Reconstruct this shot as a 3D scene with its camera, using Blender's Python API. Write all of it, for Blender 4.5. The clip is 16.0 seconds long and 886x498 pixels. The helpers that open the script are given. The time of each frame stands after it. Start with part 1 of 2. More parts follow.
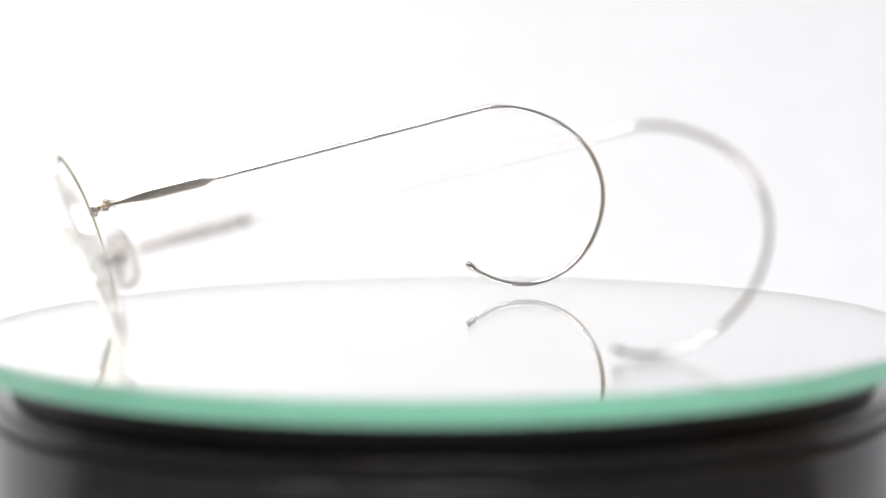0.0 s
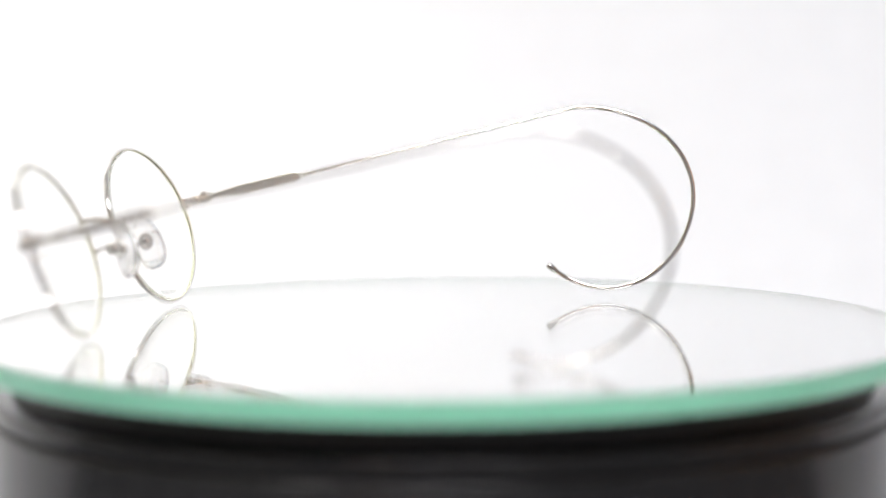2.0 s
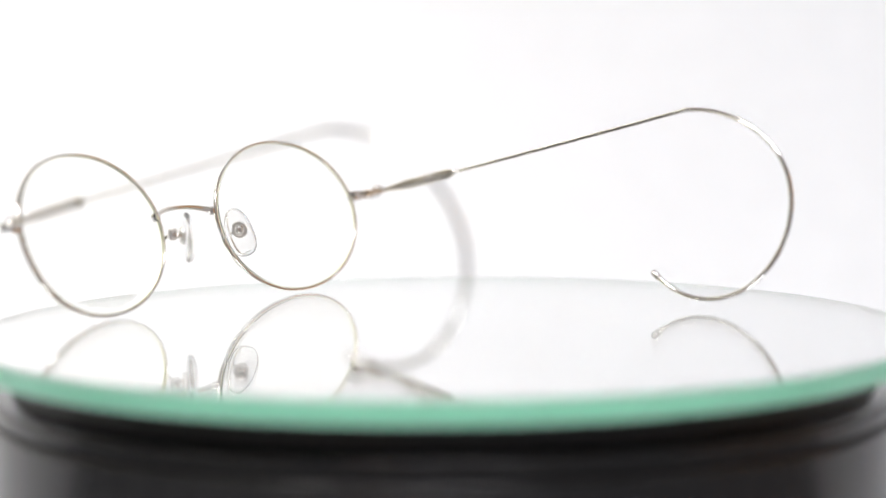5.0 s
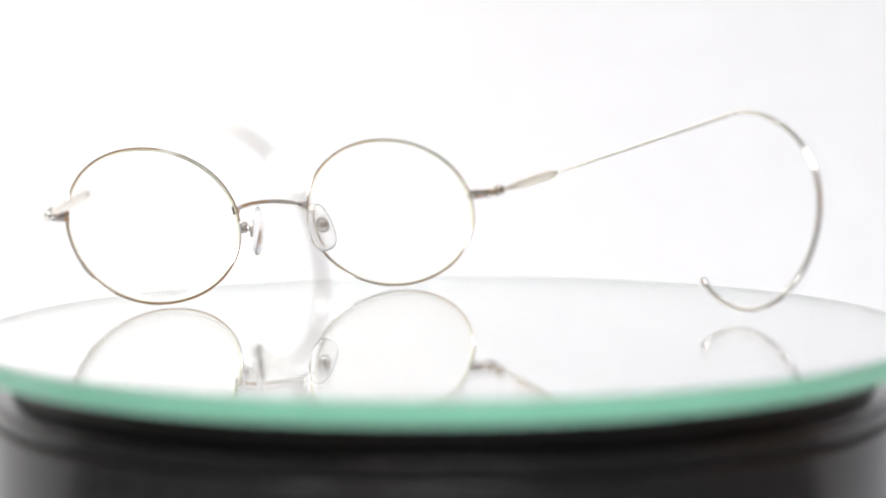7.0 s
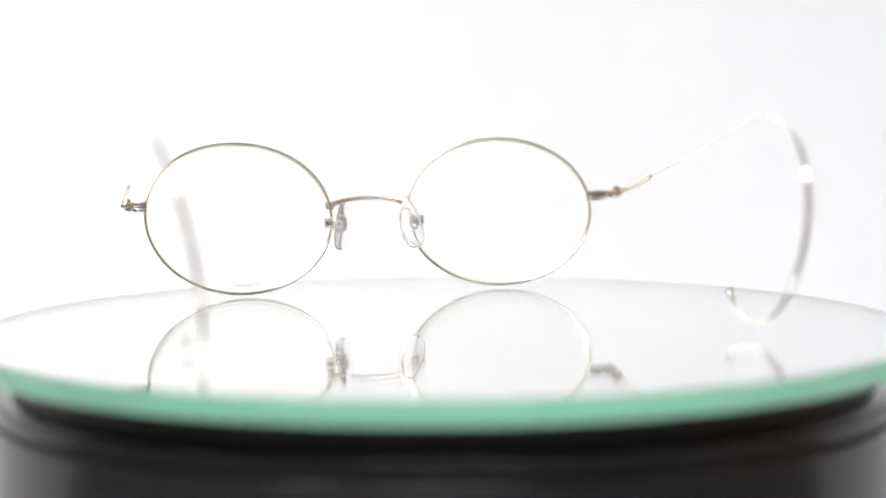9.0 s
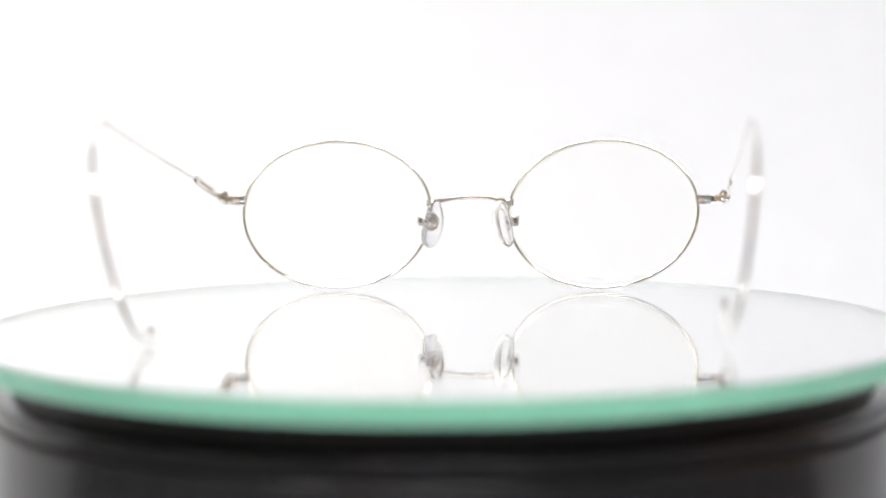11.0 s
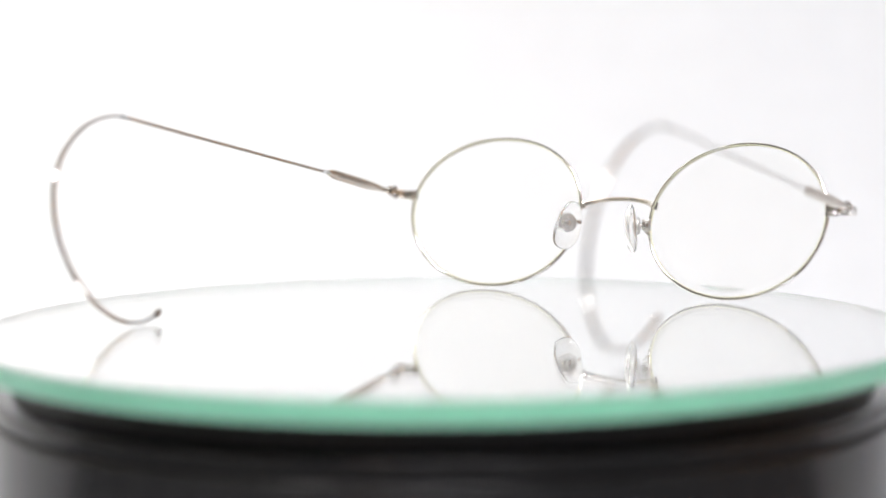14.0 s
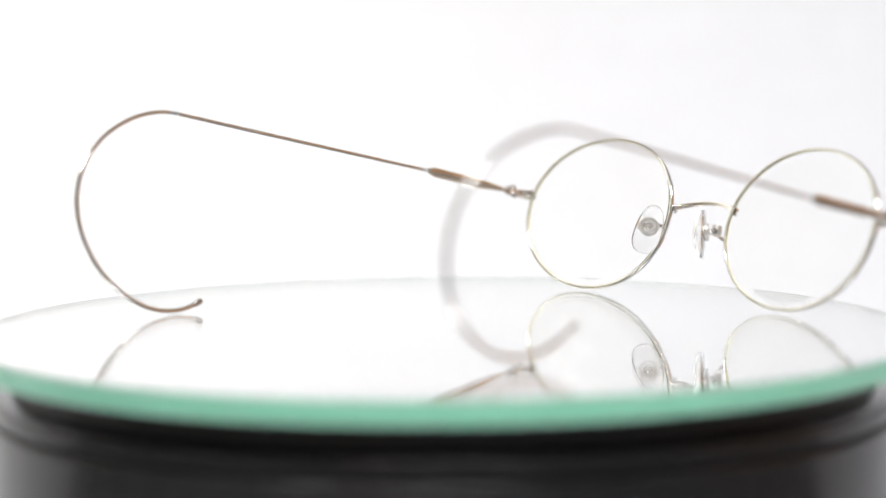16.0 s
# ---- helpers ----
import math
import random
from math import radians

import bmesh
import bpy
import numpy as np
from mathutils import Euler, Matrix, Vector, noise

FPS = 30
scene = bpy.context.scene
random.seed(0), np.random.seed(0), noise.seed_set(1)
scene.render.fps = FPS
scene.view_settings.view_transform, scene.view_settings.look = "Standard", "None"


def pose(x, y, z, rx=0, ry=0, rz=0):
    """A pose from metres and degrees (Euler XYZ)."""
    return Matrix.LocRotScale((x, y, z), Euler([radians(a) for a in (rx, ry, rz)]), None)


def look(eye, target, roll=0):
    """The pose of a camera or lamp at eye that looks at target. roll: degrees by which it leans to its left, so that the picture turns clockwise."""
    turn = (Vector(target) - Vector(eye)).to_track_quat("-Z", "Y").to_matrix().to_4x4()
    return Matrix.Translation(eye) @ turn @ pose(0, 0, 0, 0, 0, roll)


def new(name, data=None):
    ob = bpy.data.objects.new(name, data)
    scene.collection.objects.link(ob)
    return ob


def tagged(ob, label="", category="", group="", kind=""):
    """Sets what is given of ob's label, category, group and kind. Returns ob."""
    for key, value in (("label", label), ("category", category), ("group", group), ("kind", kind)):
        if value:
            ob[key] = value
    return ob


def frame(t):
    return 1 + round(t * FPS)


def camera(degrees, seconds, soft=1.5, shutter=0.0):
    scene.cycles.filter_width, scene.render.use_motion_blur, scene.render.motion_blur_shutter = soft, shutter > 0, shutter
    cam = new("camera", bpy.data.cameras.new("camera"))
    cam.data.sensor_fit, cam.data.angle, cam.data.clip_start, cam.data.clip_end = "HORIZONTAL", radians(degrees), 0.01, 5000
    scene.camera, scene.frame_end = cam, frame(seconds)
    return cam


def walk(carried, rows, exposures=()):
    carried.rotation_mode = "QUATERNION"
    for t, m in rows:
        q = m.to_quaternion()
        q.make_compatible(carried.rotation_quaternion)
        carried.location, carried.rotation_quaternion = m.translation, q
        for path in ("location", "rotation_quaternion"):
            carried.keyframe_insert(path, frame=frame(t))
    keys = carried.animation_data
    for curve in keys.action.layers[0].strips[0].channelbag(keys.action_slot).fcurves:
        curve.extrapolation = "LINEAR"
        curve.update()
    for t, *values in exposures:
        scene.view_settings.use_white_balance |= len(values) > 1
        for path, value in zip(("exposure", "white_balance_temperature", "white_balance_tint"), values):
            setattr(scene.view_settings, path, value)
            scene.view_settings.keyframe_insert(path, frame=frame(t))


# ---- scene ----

# camera: a still tele lens looking slightly down on the turntable
SPIN = 9.383            # degrees a second, clockwise from above
cam = camera(21.705, 16.0)
cam.data.dof.use_dof, cam.data.dof.focus_distance, cam.data.dof.aperture_fstop = True, 0.612, 5.8
EYE = (0.0, -0.5493, 0.0708)
YAW, PITCH, LEAN = radians(0.005), radians(5.310), -0.444
AIM = (EYE[0] + math.sin(YAW) * math.cos(PITCH), EYE[1] + math.cos(YAW) * math.cos(PITCH), EYE[2] - math.sin(PITCH))
walk(cam, [(0, look(EYE, AIM, LEAN)), (16, look(EYE, AIM, LEAN))])

# ---- light: small photo corner, key lamp plus added fills; room behind camera is dim
world = bpy.data.worlds.new("room_air")
world.use_nodes = True
scene.world = world
world.node_tree.nodes["Background"].inputs[0].default_value = (0.9, 0.92, 1.0, 1)
world.node_tree.nodes["Background"].inputs[1].default_value = 0.04
scene.view_settings.exposure = 0.0
scene.cycles.max_bounces, scene.cycles.glossy_bounces, scene.cycles.transmission_bounces = 24, 16, 16


def area_lamp(name, eye, target, size, power, colour):
    lamp = bpy.data.lights.new(name, "AREA")
    lamp.shape, lamp.size, lamp.size_y, lamp.energy, lamp.color = "RECTANGLE", size[0], size[1], power, colour
    ob = new(name, lamp)
    ob.matrix_world = look(eye, target)
    return ob


# added fills wash the paper, one lamp over the table, added fill for room
area_lamp("backdrop_fill_warm", (-0.70, 0.13, 0.75), (-0.62, 1.13, 0.62), (0.5, 0.5), 7.6, (1.0, 0.96, 0.83))
area_lamp("backdrop_fill_cool", (0.70, 0.13, 0.75), (0.62, 1.13, 0.62), (0.5, 0.5), 1.7, (0.66, 0.86, 1.0))
area_lamp("key_lamp", (-0.34, -0.34, 0.72), (0.0, 0.0, 0.02), (0.12, 0.12), 3.0, (1.0, 0.97, 0.93))
# no known fixture: added to brighten the unseen room that the metal mirrors
area_lamp("room_fill", (0.0, -1.0, 1.6), (0.0, -1.0, 0.0), (0.9, 0.3), 26.5, (0.97, 0.97, 1.0))


# ---- materials
def material(name, colour, rough=0.5, metal=0.0, grain=0.0, scale=200.0, bump=0.0, ior=1.5):
    m = bpy.data.materials.new(name)
    m.use_nodes = True
    nodes, links = m.node_tree.nodes, m.node_tree.links
    b = nodes["Principled BSDF"]
    b.inputs["Base Color"].default_value = (*colour, 1)
    b.inputs["Roughness"].default_value = rough
    b.inputs["Metallic"].default_value = metal
    b.inputs["IOR"].default_value = ior
    if grain or bump:
        at = nodes.new("ShaderNodeTexCoord")
        fine, wide = nodes.new("ShaderNodeTexNoise"), nodes.new("ShaderNodeTexNoise")
        fine.inputs["Scale"].default_value, wide.inputs["Scale"].default_value = scale, scale / 9
        fine.inputs["Detail"].default_value = 4
        links.new(at.outputs["Object"], fine.inputs["Vector"])
        links.new(at.outputs["Object"], wide.inputs["Vector"])
        both = nodes.new("ShaderNodeMath")
        both.operation = "MULTIPLY"
        links.new(fine.outputs[0], both.inputs[0])
        links.new(wide.outputs[0], both.inputs[1])
        ramp = nodes.new("ShaderNodeValToRGB")
        ramp.color_ramp.elements[0].position, ramp.color_ramp.elements[1].position = 0.12, 0.42
        ramp.color_ramp.elements[0].color = (*[c * (1 - grain) for c in colour], 1)
        ramp.color_ramp.elements[1].color = (*[min(1, c * (1 + grain)) for c in colour], 1)
        links.new(both.outputs[0], ramp.inputs[0])
        links.new(ramp.outputs[0], b.inputs["Base Color"])
        sharp = nodes.new("ShaderNodeMapRange")
        sharp.inputs["To Min"].default_value, sharp.inputs["To Max"].default_value = rough * 0.8, rough * 1.25
        links.new(wide.outputs[0], sharp.inputs["Value"])
        links.new(sharp.outputs[0], b.inputs["Roughness"])
        if bump:
            bend = nodes.new("ShaderNodeBump")
            bend.inputs["Strength"].default_value, bend.inputs["Distance"].default_value = bump, 0.0003
            links.new(fine.outputs[0], bend.inputs["Height"])
            links.new(bend.outputs[0], b.inputs["Normal"])
    return m


def clear(name, colour, rough=0.0, ior=1.5):
    m = bpy.data.materials.new(name)
    m.use_nodes = True
    nodes = m.node_tree.nodes
    nodes.remove(nodes["Principled BSDF"])
    g = nodes.new("ShaderNodeBsdfGlass")
    g.inputs["Color"].default_value = (*colour, 1)
    g.inputs["Roughness"].default_value, g.inputs["IOR"].default_value = rough, ior
    m.node_tree.links.new(g.outputs[0], nodes["Material Output"].inputs[0])
    return m


PAPER = material("white_paper", (0.838, 0.845, 0.880), 0.8, grain=0.02, scale=60, bump=0.05)
ROOM = material("room_paint", (0.66, 0.65, 0.66), 0.8, grain=0.2, scale=12)
BROWN = material("brown_wood_panel", (0.72, 0.39, 0.16), 0.5, grain=0.3, scale=14)
TABLE_PAINT = material("blue_grey_table_paint", (0.16, 0.165, 0.19), 0.6, grain=0.15, scale=20)
CREAM = material("cream_room_paint", (0.64, 0.61, 0.50), 0.8, grain=0.06, scale=12)
DARK = material("plain_dark_paint", (0.05, 0.047, 0.047), 0.6, grain=0.2, scale=12)
SILVER = material("polished_silver_metal", (0.90, 0.885, 0.86), 0.13, 1.0, grain=0.04, scale=900)
SATIN = material("satin_silver_metal", (0.92, 0.91, 0.89), 0.34, 1.0, grain=0.04, scale=900)
STEEL = material("darker_hinge_metal", (0.62, 0.60, 0.58), 0.22, 1.0, grain=0.08, scale=1200)
# the room's brown reflection on the hinge, put into the metal's colour
HINGE_TINT = material("hinge_metal_brown_reflection", (0.62, 0.50, 0.38), 0.28, 1.0, grain=0.1, scale=1200)
BRUSHED = material("brushed_silver_bar", (0.86, 0.82, 0.75), 0.24, 1.0, grain=0.05, scale=1500, bump=0.015)
PRINT = material("pale_print", (0.92, 0.92, 0.92), 0.5)
MARK = material("faint_engraving", (0.42, 0.38, 0.34), 0.5, 1.0)
LENS = clear("clear_demo_lens", (1.0, 1.0, 0.993), 0.0, 1.08)
LENS_EDGE = material("yellowish_lens_edge", (0.88, 0.88, 0.66), 0.3)
SILICONE = material("milky_clear_silicone", (0.93, 0.93, 0.94), 0.16, ior=1.41)
tree = SILICONE.node_tree
mix, see = tree.nodes.new("ShaderNodeMixShader"), tree.nodes.new("ShaderNodeBsdfGlass")
see.inputs["IOR"].default_value, see.inputs["Roughness"].default_value = 1.32, 0.03
mix.inputs[0].default_value = 0.07
tree.links.new(see.outputs[0], mix.inputs[1])
tree.links.new(tree.nodes["Principled BSDF"].outputs[0], mix.inputs[2])
tree.links.new(mix.outputs[0], tree.nodes["Material Output"].inputs[0])
GLASS = clear("clear_plate_glass", (0.997, 1, 1), 0.0, 1.5)
GLASS_EDGE = clear("green_ground_glass_edge", (0.725, 0.955, 0.862), 0.15, 1.5)
GROUND = clear("ground_glass_wall", (1.0, 1.0, 1.0), 0.7, 1.5)
MIRROR = material("mirror_silvering", (0.982, 0.986, 0.982), 0.0, 1.0)
BLACK = material("glossy_black_plastic", (0.022, 0.0215, 0.0215), 0.2, grain=0.25, scale=300, bump=0.02, ior=1.47)
MATT_BLACK = material("matt_black_plastic", (0.012, 0.0115, 0.011), 0.5, grain=0.2, scale=300)


# ---- mesh helpers
def mesh_of(bm, name, materials, smooth=True):
    bmesh.ops.recalc_face_normals(bm, faces=bm.faces[:])
    data = bpy.data.meshes.new(name)
    for f in bm.faces:
        f.smooth = smooth
    bm.to_mesh(data)
    bm.free()
    for m in materials if isinstance(materials, (list, tuple)) else [materials]:
        data.materials.append(m)
    return data


def part(name, bm, mat, parent, label="", smooth=True):
    ob = new(name, mesh_of(bm, name, mat, smooth))
    ob.parent = parent
    return tagged(ob, label)


def sweep(bm, path, sizes, side=None, seg=12, power=2.0, closed=False):
    """A rod along path. sizes: half width across the side vector and half height, one pair a point; power 2 is round, above 2 boxy."""
    path = [Vector(p) for p in path]
    n, rings = len(path), []
    for i, p in enumerate(path):
        a, b = (path[i - 1], path[(i + 1) % n]) if closed else (path[max(i - 1, 0)], path[min(i + 1, n - 1)])
        t = (b - a).normalized()
        s = Vector(side[i]) if side else Vector((1, 0, 0)) if abs(t.x) < 0.9 else Vector((0, 1, 0))
        s = (s - t * s.dot(t)).normalized()
        u = t.cross(s)
        w, h = sizes[i]
        ring = []
        for k in range(seg):
            c, d = math.cos((k + 0.5) * 2 * math.pi / seg), math.sin((k + 0.5) * 2 * math.pi / seg)
            x, y = abs(c) ** (2 / power) * (1 if c > 0 else -1), abs(d) ** (2 / power) * (1 if d > 0 else -1)
            ring.append(bm.verts.new(p + s * w * x + u * h * y))
        rings.append(ring)
    for i in range(n if closed else n - 1):
        a, b = rings[i], rings[(i + 1) % n]
        for k in range(seg):
            bm.faces.new((a[k], a[(k + 1) % seg], b[(k + 1) % seg], b[k]))
    if not closed:
        bm.faces.new(rings[0])
        bm.faces.new(rings[-1])
    return bm


def lathe(profile, seg=160, close=True, slots=None):
    """A body turned about z from (radius, height) points; slots: the material of each band."""
    bm = bmesh.new()
    rings = []
    for r, z in profile:
        rings.append([bm.verts.new((r * math.cos(2 * math.pi * k / seg), r * math.sin(2 * math.pi * k / seg), z)) for k in range(seg)])
    for i in range(len(rings) - 1):
        for k in range(seg):
            f = bm.faces.new((rings[i][k], rings[i][(k + 1) % seg], rings[i + 1][(k + 1) % seg], rings[i + 1][k]))
            f.material_index = slots[i] if slots else 0
    if close:
        f = bm.faces.new(rings[0])
        f.material_index = slots[0] if slots else 0
        f = bm.faces.new(rings[-1])
        f.material_index = slots[-1] if slots else 0
    return bm


def box(bm, m, sx, sy, sz, bevel=0.0):
    made = bmesh.ops.create_cube(bm, size=1, matrix=m @ Matrix.Diagonal((sx, sy, sz, 1)))
    if bevel:
        edges = list({e for v in made["verts"] for e in v.link_edges})
        bmesh.ops.bevel(bm, geom=edges, offset=bevel, segments=2, affect="EDGES", profile=0.5)
    return bm


def smooth_path(points, per=8):
    """Catmull-Rom through the points."""
    pts = [Vector(p) for p in points]
    pts = [pts[0] * 2 - pts[1], *pts, pts[-1] * 2 - pts[-2]]
    out = []
    for a, b, c, d in zip(pts, pts[1:], pts[2:], pts[3:]):
        for k in range(per):
            t = k / per
            out.append(0.5 * (2 * b + (c - a) * t + (2 * a - 5 * b + 4 * c - d) * t * t + (3 * b - a - 3 * c + d) * t ** 3))
    return out + [pts[-2]]


# ---- the photo corner: paper sweep, table, dim room
TABLE = -0.075


def paper_sweep():
    bm = bmesh.new()
    back, bend, width, top = 0.62, 0.25, 1.3, 1.25
    line = [(-0.02, TABLE), (0.1, TABLE)] + [
        (back - bend + bend * math.sin(a), TABLE + bend - bend * math.cos(a)) for a in [radians(9 * k) for k in range(11)]] + [(back, top)]
    rows = [[bm.verts.new((x, y, z)) for y, z in line] for x in (-width, -0.4, 0.4, width)]
    for a, b in zip(rows, rows[1:]):
        for i in range(len(line) - 1):
            bm.faces.new((a[i], a[i + 1], b[i + 1], b[i]))
    ob = new("backdrop", mesh_of(bm, "backdrop", PAPER))
    thick = ob.modifiers.new("thickness", "SOLIDIFY")
    thick.thickness = 0.001
    thick.offset = -1
    return tagged(ob, "seamless white paper backdrop sweep behind the turntable", "backdrop", kind="structure")


def slab(name, centre, size, mat, label, category):
    bm = box(bmesh.new(), pose(*centre), *size)
    return tagged(new(name, mesh_of(bm, name, mat, False)), label, category, kind="structure")


paper_sweep()
slab("table_top", (0, -0.1, TABLE - 0.0215), (2.6, 1.5, 0.04), TABLE_PAINT, "blue-grey table top under the white paper", "table")
slab("wall_west", (-1.36, 0.61, 0.4), (0.05, 0.36, 1.0), PAPER, "white side panel of the photo corner", "wall")
slab("wall_east", (1.36, 0.66, 0.4), (0.05, 0.24, 1.0), PAPER, "white side panel of the photo corner", "wall")
slab("wall_east_room", (1.53, -0.65, 0.4), (0.05, 3.2, 2.6), ROOM, "plain grey room wall", "wall")
# unseen brown panel, sized for the brown tone mirrored in the temple bars
slab("brown_panel", (1.48, -0.155, 0.15), (0.04, 1.23, 2.1), BROWN, "unseen brown panel, added for the brown mirrored in the metal", "door")
slab("wall_west_room", (-1.7, -0.65, 0.4), (0.05, 3.2, 2.6), CREAM, "cream painted room wall", "wall")
slab("wall_south", (-1.1, -2.2, 0.4), (1.4, 0.05, 2.6), ROOM, "plain grey room wall", "wall")
slab("wall_south_east", (1.1, -2.2, 0.4), (1.4, 0.05, 2.6), ROOM, "plain grey room wall", "wall")
# unseen dark panel, added so metal and drum mirror dark towards the camera
slab("dark_panel", (0, -2.24, 0.4), (0.86, 0.05, 2.6), DARK, "unseen dark panel behind the camera, added for dark reflections", "door")
slab("wall_west_post", (-1.66, -0.49, 0.4), (0.03, 0.32, 2.4), DARK, "dark painted post on the cream wall", "post")
slab("wall_south_panel", (-0.66, -2.165, 0.2), (0.44, 0.02, 1.9), BROWN, "brown wooden panel on the grey wall", "panel")
slab("wall_north", (0, 0.9, 0.4), (3.6, 0.05, 2.6), ROOM, "plain grey room wall behind the paper", "wall")
slab("ceiling", (0, -0.65, 1.7), (3.6, 3.2, 0.05), ROOM, "plain grey ceiling", "ceiling")
slab("floor", (0, -0.65, -0.9), (3.6, 3.2, 0.05), TABLE_PAINT, "dim blue-grey floor", "floor")


# ---- the turntable: a still black drum and a turning mirror-glass plate
PLATE_R, PLATE_T, PLATE_Z = 0.1124, 0.0052, 0.0012
DRUM_R = 0.1080


def turntable():
    thing = tagged(new("turntable"), "glossy black plastic turntable drum on white paper", "turntable")
    thing.location = (0, 0, TABLE)
    up = -TABLE
    r = DRUM_R
    low = PLATE_Z - PLATE_T - 0.0004
    # recessed neck, the shadow band under the plate put into its black
    neck = [(0.02, -0.0105), (r - 0.006, -0.0105), (r - 0.006, low), (0.02, low)]
    part("neck", lathe([(a, b + up) for a, b in neck]), MATT_BLACK, thing, "recessed matt black neck, dark for the shadow band under the plate", False)
    curve = [(r - 0.0065 * (1 - math.sin(radians(a))), -0.0123 + 0.0022 * math.cos(radians(a))) for a in range(0, 91, 15)]
    ring = [(0.02, -0.0150), (r - 0.0006, -0.0150), (r - 0.0002, -0.0148), (r, -0.0144)] + curve[::-1] + [(0.02, -0.0101)]
    part("upper_ring", lathe([(a, b + up) for a, b in ring]), BLACK, thing)
    part("groove", lathe([(a, b + up) for a, b in [(0.02, -0.0163), (r - 0.0014, -0.0163), (r - 0.0014, -0.0149), (0.02, -0.0149)]]), MATT_BLACK, thing, "dark recessed groove")
    body = [(0.02, TABLE), (r + 0.001, TABLE), (r + 0.0006, TABLE + 0.004), (r + 0.0005, TABLE + 0.005), (r, -0.0175), (r, -0.0167), (r - 0.0006, -0.0162), (0.02, -0.0162)]
    part("drum", lathe([(a, b + up) for a, b in body]), BLACK, thing)
    return thing


def glass_plate():
    thing = tagged(new("glass_plate"), "round mirror-backed glass plate with green edge on the drum", "glass plate")
    r, z0, z1, c = PLATE_R, PLATE_Z - PLATE_T, PLATE_Z, 0.0004
    bm = lathe([(r - c, z0), (r, z0 + c), (r, z1 - c), (r - c, z1)], 256, True, [2, 2, 2])
    for f in bm.faces:
        if len(f.verts) > 4:
            f.material_index = 0 if f.calc_center_median().z > z0 + 0.001 else 1
    plate = part("plate", bm, [GLASS, MIRROR, GROUND], thing, smooth=False)
    # the ground rim, a thin green band round the clear sheet
    bm = lathe([(r + 0.00005, z0 + c), (r + 0.0002, z0 + c), (r + 0.0002, z1 - c), (r + 0.00005, z1 - c), (r + 0.00005, z0 + c)], 256, False)
    bmesh.ops.remove_doubles(bm, verts=bm.verts[:], dist=1e-7)
    part("ground_edge", bm, GLASS_EDGE, plate, "ground green glass edge", False)
    return thing


# ---- the eyeglasses, in the plate's space as it stands at ten seconds
FACE = radians(6.25)


class Side:
    pass


def lens_side(s):
    """The frame of one eye: s -1 is the wearer's left."""
    e = Side()
    e.s = s
    if s < 0:
        e.c, yaw, tilt, e.roll = Vector((-0.04253, 0.07990, 0.02195)), 0.17635, 0.3386, -0.0037
        e.a, e.b, e.p, e.wrap = 0.02572, 0.02099, 2.058, 2.24
    else:
        e.c, yaw, tilt, e.roll = Vector((0.03011, 0.08676, 0.02190)), 0.02101, 0.3358, 0.0651
        e.a, e.b, e.p, e.wrap = 0.02594, 0.02092, 2.025, 1.385
    e.x = Vector((math.cos(yaw), math.sin(yaw), 0))
    fore = Vector((-math.sin(yaw), math.cos(yaw), 0))
    e.up = Vector((0, 0, math.cos(tilt))) + fore * math.sin(tilt)
    e.n = e.x.cross(e.up) * -1          # towards the front
    e.lug = oval(e, radians(5.5 if s > 0 else 170.5))
    return e


def oval(e, a, grow=0.0, lift=0.0):
    c, d = math.cos(a), math.sin(a)
    u = (e.a + grow) * abs(c) ** (2 / e.p) * (1 if c > 0 else -1)
    v = (e.b + grow) * abs(d) ** (2 / e.p) * (1 if d > 0 else -1)
    u, v = u * math.cos(e.roll) - v * math.sin(e.roll), u * math.sin(e.roll) + v * math.cos(e.roll)
    return e.c + e.x * u + e.up * v + e.n * (lift - e.wrap * (u * u - e.a * e.a / 2))


def rim(e, thing):
    n = 120
    at = [2 * math.pi * k / n for k in range(n)]
    bm = sweep(bmesh.new(), [oval(e, a) for a in at], [(0.00055, 0.00039)] * n, [e.n] * n, 12, 3.0, True)
    return part("rim", bm, SILVER, thing)


def lens(e, thing):
    bm = bmesh.new()
    n, rings, bulge = 96, 9, 0.0011
    layers = []
    for thick in (-0.0003, 0.0003):
        rows = []
        for j in range(1, rings + 1):
            q = j / rings
            row = []
            for k in range(n):
                p = e.c.lerp(oval(e, 2 * math.pi * k / n, -0.0001), q)
                row.append(bm.verts.new(p + e.n * (bulge * (1 - q * q) + thick)))
            rows.append(row)
        mid = bm.verts.new(e.c + e.n * (bulge + thick))
        for k in range(n):
            bm.faces.new((mid, rows[0][k], rows[0][(k + 1) % n]))
            for a, b in zip(rows, rows[1:]):
                bm.faces.new((a[k], b[k], b[(k + 1) % n], a[(k + 1) % n]))
        layers.append(rows[-1])
    for k in range(n):
        bm.faces.new((layers[0][k], layers[0][(k + 1) % n], layers[1][(k + 1) % n], layers[1][k]))
    ob = part("lens", bm, LENS, thing, "clear lens with a yellowish edge")
    ob.visible_shadow = False
    # the bevelled edge that shows inside the rim
    at = [2 * math.pi * k / n for k in range(n)]
    for lift in (0.00042, -0.00042):
        bm = sweep(bmesh.new(), [oval(e, a, -0.00038, lift) for a in at], [(0.00011, 0.00011)] * n, [e.n] * n, 6, 2.0, True)
        part("lens_edge", bm, LENS_EDGE, ob, "yellowish bevelled lens edge")
    return ob


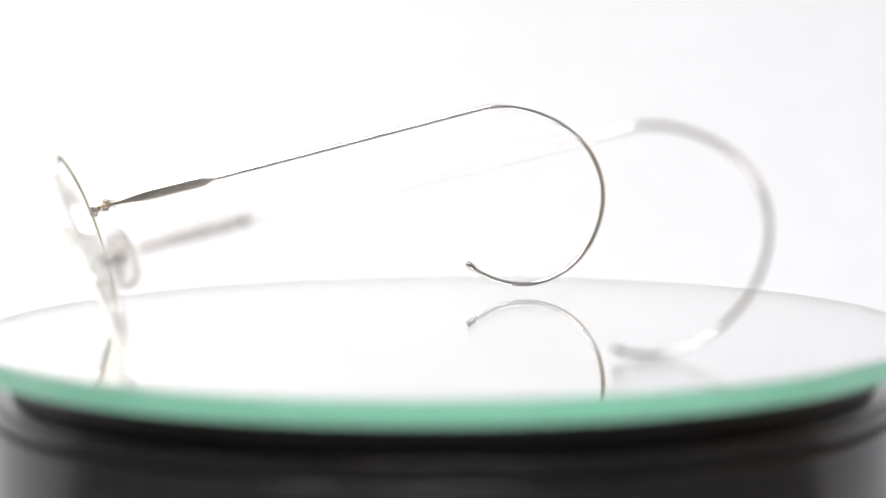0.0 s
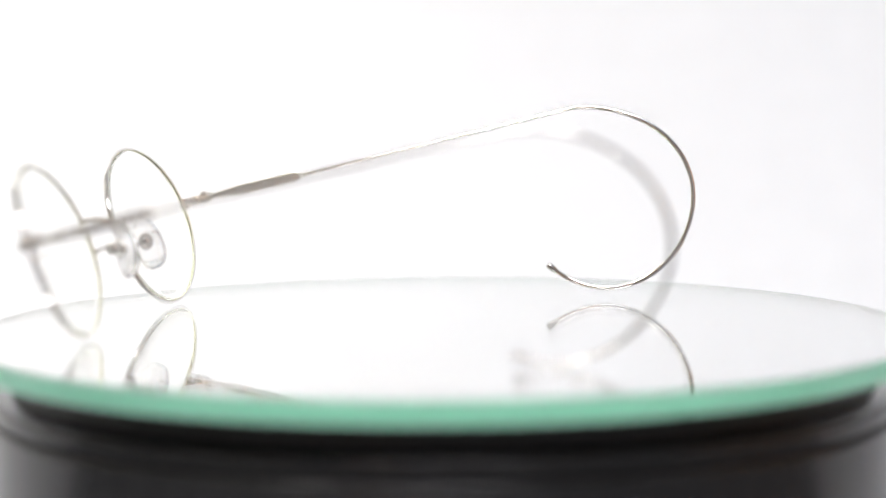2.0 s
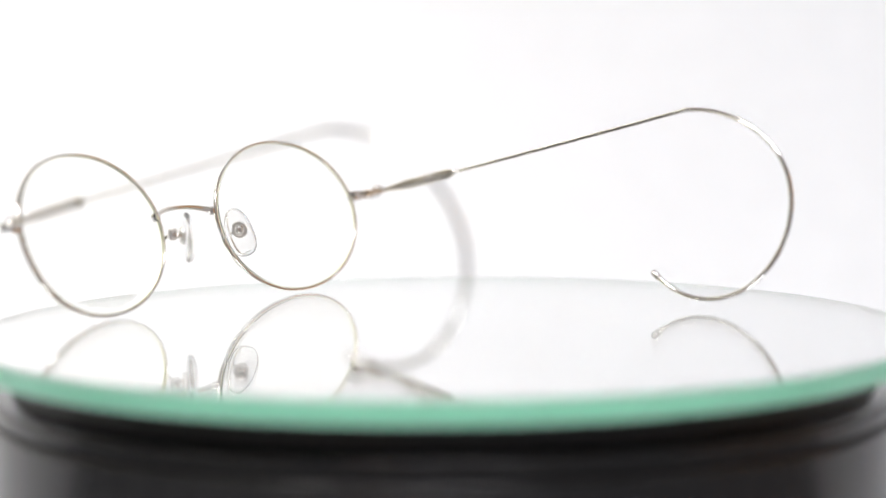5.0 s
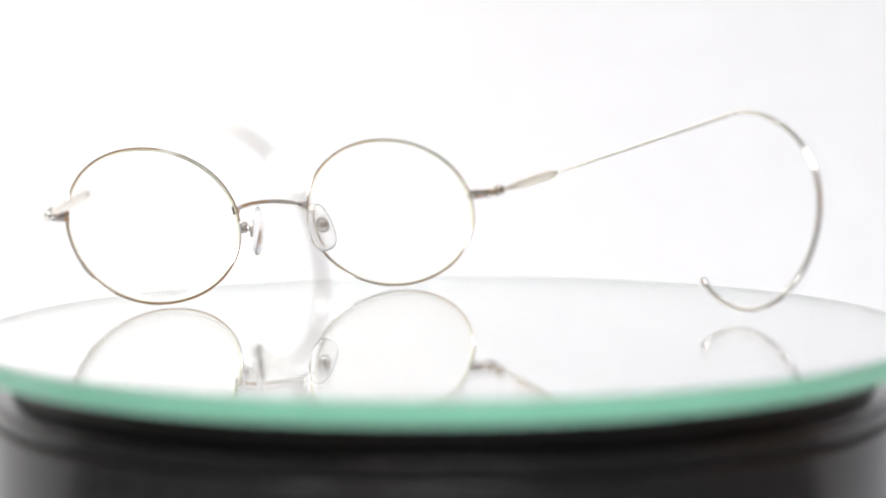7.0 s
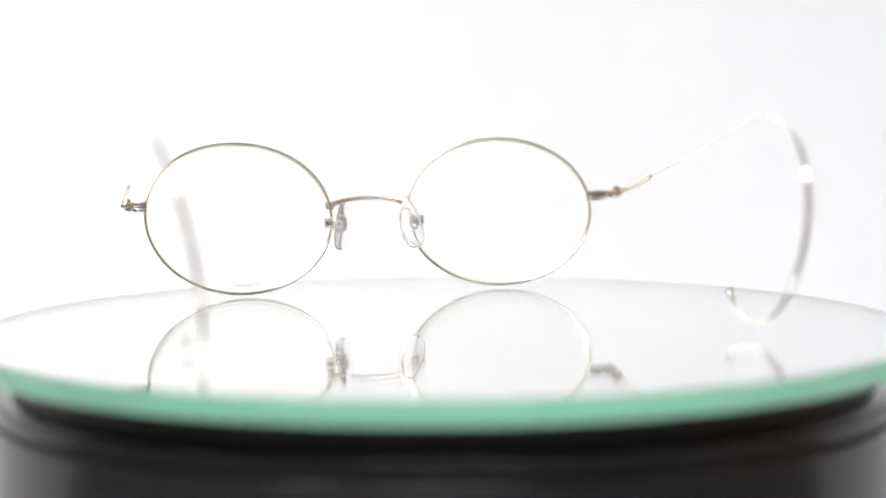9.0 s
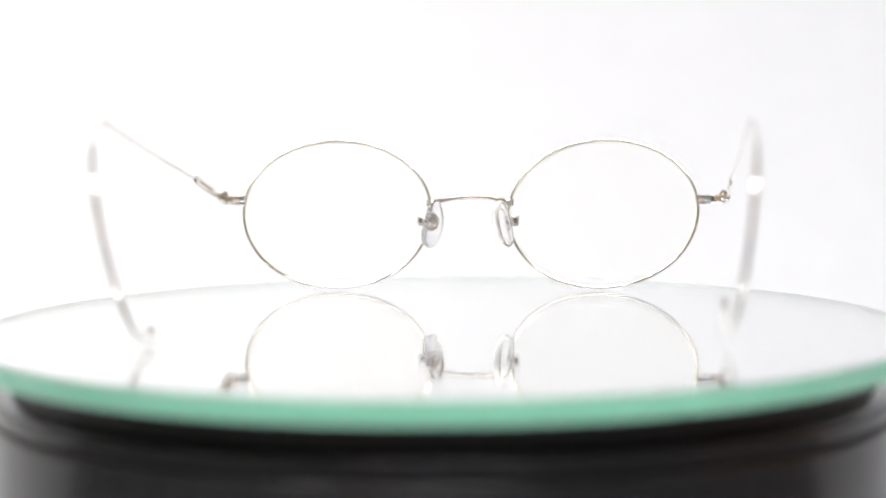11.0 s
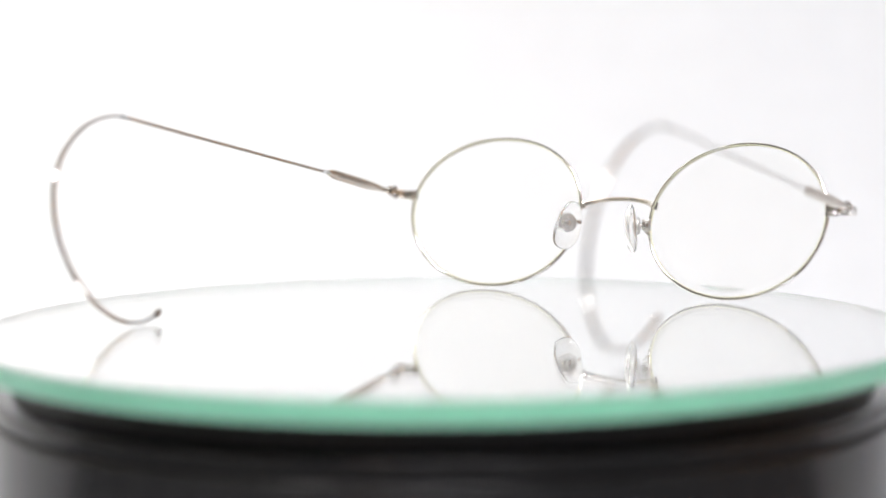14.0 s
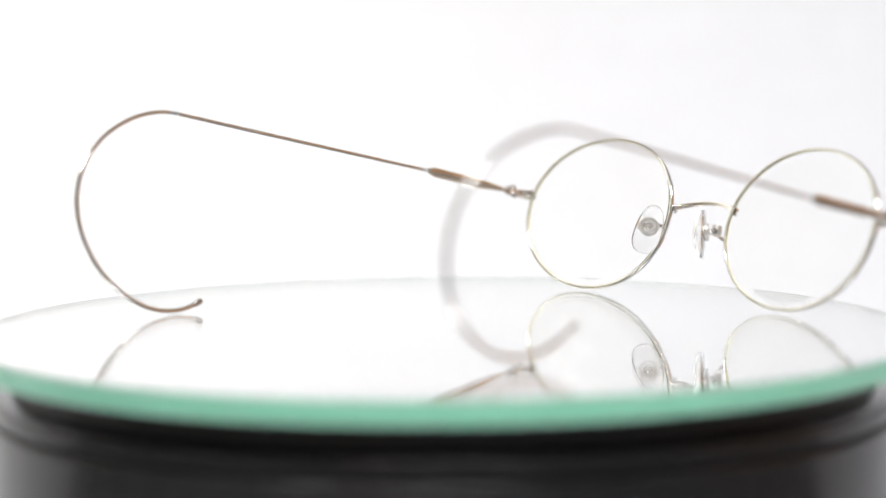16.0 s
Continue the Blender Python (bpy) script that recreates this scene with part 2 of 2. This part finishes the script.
def bridge(thing, left, right):
    a, b = oval(left, radians(6.5), 0.0002, 0.0006), oval(right, radians(167.5), 0.0002, 0.0006)
    fore = Vector((-math.sin(FACE), math.cos(FACE), 0))
    mid = (a + b) / 2
    pts = [a, a.lerp(mid, 0.25) + Vector((0, 0, 0.0007)) + fore * 0.0016, a.lerp(mid, 0.6) + Vector((0, 0, 0.0013)) + fore * 0.0026,
           mid + Vector((0, 0, 0.0015)) + fore * 0.003,
           b.lerp(mid, 0.6) + Vector((0, 0, 0.0013)) + fore * 0.0026, b.lerp(mid, 0.25) + Vector((0, 0, 0.0007)) + fore * 0.0016, b]
    path = smooth_path(pts, 6)
    n = len(path) - 1
    sizes = [(0.00055, 0.00085 - 0.00025 * math.sin(math.pi * i / n)) for i in range(n + 1)]
    ob = part("bridge", sweep(bmesh.new(), path, sizes, [fore] * (n + 1), 12, 3.0), BRUSHED, thing, "thin curved metal bridge")
    for e, p in ((left, a), (right, b)):
        bm = box(bmesh.new(), Matrix.Translation(p + e.n * 0.0002) @ Matrix((e.x, e.n, e.up)).transposed().to_4x4(), 0.0022, 0.0018, 0.0022, 0.0004)
        part("bridge_lug", bm, SILVER, ob)
    return ob


def nose_pad(e, thing):
    s = e.s
    # the screw box of each pad
    c = Vector((-0.0156, 0.0755, 0.0201)) if s < 0 else Vector((0.0043, 0.0773, 0.0200))
    across = Vector((math.cos(FACE), math.sin(FACE), 0))
    fore = Vector((-math.sin(FACE), math.cos(FACE), 0))
    face = (-across * s * 0.80 - fore * 0.60).normalized()      # looks at the nose and back
    tall = (Vector((0, 0, 1)) + across * s * -0.16 + fore * 0.30)
    tall = (tall - face * tall.dot(face)).normalized()
    wide = tall.cross(face)
    # arm: from the rim, back in a loop to the pad
    inner = math.pi if s > 0 else 0.0
    foot = oval(e, inner + s * radians(9), 0.0001, -0.0004)
    hold = c - face * 0.0034 + tall * 0.0003
    pts = [foot, foot - e.n * 0.0022 + e.up * 0.0004, foot.lerp(hold, 0.55) - e.n * 0.0022 - e.up * 0.0002, hold + tall * 0.0006]
    path = smooth_path(pts, 6)
    part("pad_arm", sweep(bmesh.new(), path, [(0.00045, 0.00045)] * len(path)), SILVER, thing)
    frame_of = Matrix((wide, face, tall)).transposed().to_4x4()
    bm = bmesh.new()
    bmesh.ops.create_uvsphere(bm, u_segments=28, v_segments=16, radius=1)
    for v in bm.verts:
        x, y, z = v.co
        w = 0.0037 * (1.0 - 0.16 * z)
        v.co = (math.copysign(abs(x) ** 0.85, x) * w, y * 0.0016 - 0.0006 * z * z, math.copysign(abs(z) ** 0.85, z) * 0.0066)
    bm.transform(Matrix.Translation(c + face * 0.0010 - tall * 0.0006) @ frame_of)
    pad = part("nose_pad", bm, SILICONE, thing, "clear silicone nose pad")
    turn = Matrix.Translation(c - face * 0.0008) @ Matrix((wide, tall, face)).transposed().to_4x4()
    bm = lathe([(0.0013, -0.0006), (0.0022, -0.0006), (0.0024, -0.0003), (0.0024, 0.0002), (0.0022, 0.0005), (0.0017, 0.0005), (0.0014, 0.0002), (0.0013, -0.0006)], 28, False)
    bmesh.ops.remove_doubles(bm, verts=bm.verts[:], dist=1e-7)
    bm.transform(turn)
    part("pad_mount", bm, SATIN, pad, "round metal pad mount")
    bm = bmesh.new()
    bmesh.ops.create_uvsphere(bm, u_segments=16, v_segments=8, radius=0.0010, matrix=turn @ Matrix.Translation((0, 0, 0.0001)) @ Matrix.Diagonal((1, 1, 0.7, 1)))
    part("pad_stud", bm, SILVER, pad)
    # the stem and the small screw box that the pad rocks in
    bm = bmesh.new()
    bmesh.ops.create_cone(bm, cap_ends=True, segments=14, radius1=0.0007, radius2=0.0007, depth=0.0026, matrix=Matrix.Translation(c - face * 0.0019) @ Matrix((tall, wide, face)).transposed().to_4x4())
    part("pad_stem", bm, SILVER, pad)
    turn = Matrix.Translation(hold) @ Matrix((across * s, fore, Vector((0, 0, 1)))).transposed().to_4x4()
    holder = part("pad_box", box(bmesh.new(), turn, 0.0024, 0.0017, 0.0031, 0.0005), SATIN, pad)
    bm = lathe([(0.0001, -0.0002), (0.0009, -0.0002), (0.0009, 0.0001), (0.0007, 0.00025), (0.0001, 0.00025)], 20)
    bm.transform(turn @ Matrix.Translation((0, -0.00090, 0)) @ Matrix.Rotation(radians(90), 4, "X"))
    part("pad_screw", bm, STEEL, holder)


def end_piece(e, thing):
    s = e.s
    lug = e.lug.copy()
    end = Vector((-0.07330, 0.07110, 0.02675)) if s < 0 else Vector((0.06393, 0.08359, 0.02674))
    across = Vector((math.cos(FACE), math.sin(FACE), 0)) * s
    fore = Vector((-math.sin(FACE), math.cos(FACE), 0))
    out = (end - lug).dot(across)
    pts = [lug - across * 0.0004, lug + across * out * 0.5 + fore * 0.0003, lug + across * (out - 0.0008) - fore * 0.0002,
           lug + across * (out + 0.0002) - fore * 0.0016, lug.lerp(end, 0.6) + across * out * 0.42 - fore * 0.0006, end + across * 0.0002]
    path = smooth_path(pts, 6)
    n = len(path)
    up = Vector((0, 0, 1))
    ob = part("end_piece", sweep(bmesh.new(), path, [(0.0013 - 0.0002 * i / n, 0.0006) for i in range(n)], [up] * n, 12, 3.5), SILVER, thing)
    # clamp block that closes the rim, with its two halves
    for k in (-1, 1):
        bm = box(bmesh.new(), Matrix.Translation(lug + across * 0.0018 - fore * 0.0011 + up * 0.00072 * k) @ Matrix((across, fore, up)).transposed().to_4x4(), 0.0038, 0.0020, 0.00125, 0.0003)
        part("clamp_block", bm, STEEL if k > 0 else SILVER, ob)
    # hinge leaf, barrel of three knuckles, and the fork of the temple that holds it
    bm = box(bmesh.new(), Matrix.Translation(lug.lerp(end, 0.62) + across * 0.0006 + fore * 0.0004) @ Matrix((across, fore, up)).transposed().to_4x4(), 0.0022, 0.0020, 0.0016, 0.0004)
    part("hinge_leaf", bm, HINGE_TINT, ob, "hinge leaf with a brown room reflection in its colour")
    pin = end - across * 0.0009 + fore * 0.0010
    for k, mat in ((-1, STEEL), (0, HINGE_TINT), (1, STEEL)):
        bm = lathe([(0.0002, -0.00042), (0.00085, -0.00042), (0.00100, -0.00032), (0.00100, 0.00032), (0.00085, 0.00042), (0.0002, 0.00042)], 20)
        bm.transform(Matrix.Translation(pin + up * 0.00090 * k))
        part("hinge_knuckle", bm, mat, ob)
    bm = lathe([(0.0001, -0.0016), (0.0006, -0.0016), (0.0006, 0.0015), (0.0004, 0.0017), (0.0001, 0.0017)], 16)
    bm.transform(Matrix.Translation(pin))
    part("hinge_screw", bm, STEEL, ob)
    back = Vector((0.0, -1.0, 0.16)).normalized()
    for k in (-1, 1):
        bm = box(bmesh.new(), Matrix.Translation(pin + up * 0.0010 * k + back * 0.0010) @ Matrix((across, back, across.cross(back))).transposed().to_4x4(), 0.0011, 0.0030, 0.00055, 0.0002)
        part("hinge_prong", bm, SILVER, ob)
    return end


def temple(e, thing, end):
    s = e.s
    if s < 0:
        shoulder = Vector((-0.07285, 0.04340, 0.03365))
        c, ru, rv, psi, tau = Vector((-0.06663, -0.04077, 0.02730)), 0.0245, 0.0252, 0.1353, -0.19866
        first, last, skew, egg, lop = 107.2, -109.0, -0.0352, 0.01735, 0.02317
    else:
        shoulder = Vector((0.06606, 0.05696, 0.03295))
        c, ru, rv, psi, tau = Vector((0.07124, -0.0238, 0.02802)), 0.02503, 0.02384, 0.12622, 0.11968
        first, last, skew, egg, lop = 104.6, -123.5, -0.0577, 0.00126, 0.02868
    u = Vector((math.sin(psi), -math.cos(psi), 0))
    side = Vector((math.cos(psi), math.sin(psi), 0))
    v = Vector((0, 0, math.cos(tau))) + side * math.sin(tau)
    bow = []
    for a in [radians(q) for q in np.linspace(first, last, 72)]:
        g = 1 + skew * math.sin(2 * a) + egg * math.cos(3 * a) + lop * math.sin(3 * a)
        bow.append(c + u * ru * g * math.cos(a) + v * rv * g * math.sin(a))
    # flat bar, from the hinge to the shoulder
    n = 26
    axis = shoulder - end
    bar = [end + axis * (i / n) for i in range(n + 1)]
    wide = []
    for i in range(n + 1):
        q = i / n
        h = 0.00055 + 0.00078 * min(1, max(0, (q - 0.06) / 0.30)) ** 0.8 if q < 0.9 else 0.00133 - 0.0009 * ((q - 0.9) / 0.1) ** 1.5
        wide.append((0.00045 if q < 0.93 else 0.0004, h))
    flat = (Vector((1, 0, 0)) - axis.normalized() * axis.normalized().x).normalized()
    ob = part("temple", sweep(bmesh.new(), bar, wide, [flat] * (n + 1), 12, 4.0), BRUSHED, thing, "flat metal temple bar with a hooked wire")
    # wire and hook in one length
    lead = smooth_path([shoulder - axis * 0.04, shoulder.lerp(bow[0], 0.33) + Vector((s * 0.0003, 0, 0)), shoulder.lerp(bow[0], 0.72) + Vector((s * 0.0003, 0, 0)), bow[0], bow[2]], 8)
    path = lead[:-8] + bow
    m, k = len(path), len(lead) - 8
    sizes = []
    for i in range(m):
        q = min(1, i / k)
        r = 0.00054 + 0.00005 * q + (0.0001 * min(1, (i - k) / 12) if i > k else 0)
        sizes.append((r, r))
    part("temple_wire", sweep(bmesh.new(), path, sizes, [side] * m, 12), SILVER, ob, "thin metal wire ending in a hook")
    tip = path[-1]
    way = (path[-1] - path[-2]).normalized()
    cap = [tip - way * 0.0024, tip - way * 0.0021, tip - way * 0.0001, tip + way * 0.0003]
    part("end_cap", sweep(bmesh.new(), cap, [(0.0006, 0.0006), (0.00085, 0.00085), (0.00088, 0.00088), (0.0007, 0.0007)], [side] * 4, 16), STEEL, ob, "small metal end cap")
    # maker's mark as plain bars, outside; faint engraving, inside
    run = axis.normalized()
    rise = flat.cross(run)
    rise = rise if rise.z > 0 else -rise
    turn = Matrix((run, flat, rise)).transposed().to_4x4()
    if s < 0:
        at = 0.23
        for count, w, step in ((6, 0.0007, 0.058), (1, 0.0008, 0.062), (4, 0.0008, 0.064)):
            for j in range(count):
                p = end + axis * (at + step / 2) - flat * 0.00047
                part("print_bar", box(bmesh.new(), Matrix.Translation(p) @ turn, w, 0.00006, 0.0014 if count > 1 else 0.0009), PRINT, ob, "pale printed bar", False)
                at += step
        for j in range(9):
            p = end + axis * (0.42 + 0.05 * j) + flat * 0.00047
            part("engraved_bar", box(bmesh.new(), Matrix.Translation(p) @ turn, 0.0007, 0.00004, 0.0007), MARK, ob, "faint engraved bar", False)
    return ob


def eyeglasses():
    thing = tagged(new("eyeglasses"), "thin silver wire eyeglasses with clear oval lenses and hooked temples", "eyeglasses")
    left, right = lens_side(-1), lens_side(1)
    for e in (left, right):
        rim(e, thing)
        lens(e, thing)
        nose_pad(e, thing)
        temple(e, thing, end_piece(e, thing))
    bridge(thing, left, right)
    return thing


turntable()
PLATE = glass_plate()
GLASSES = eyeglasses()


def motions():
    rows = [(k / 2, pose(0, 0, 0, 0, 0, -SPIN * (k / 2 - 10))) for k in range(33)]
    walk(PLATE, rows)
    walk(GLASSES, rows)


motions()
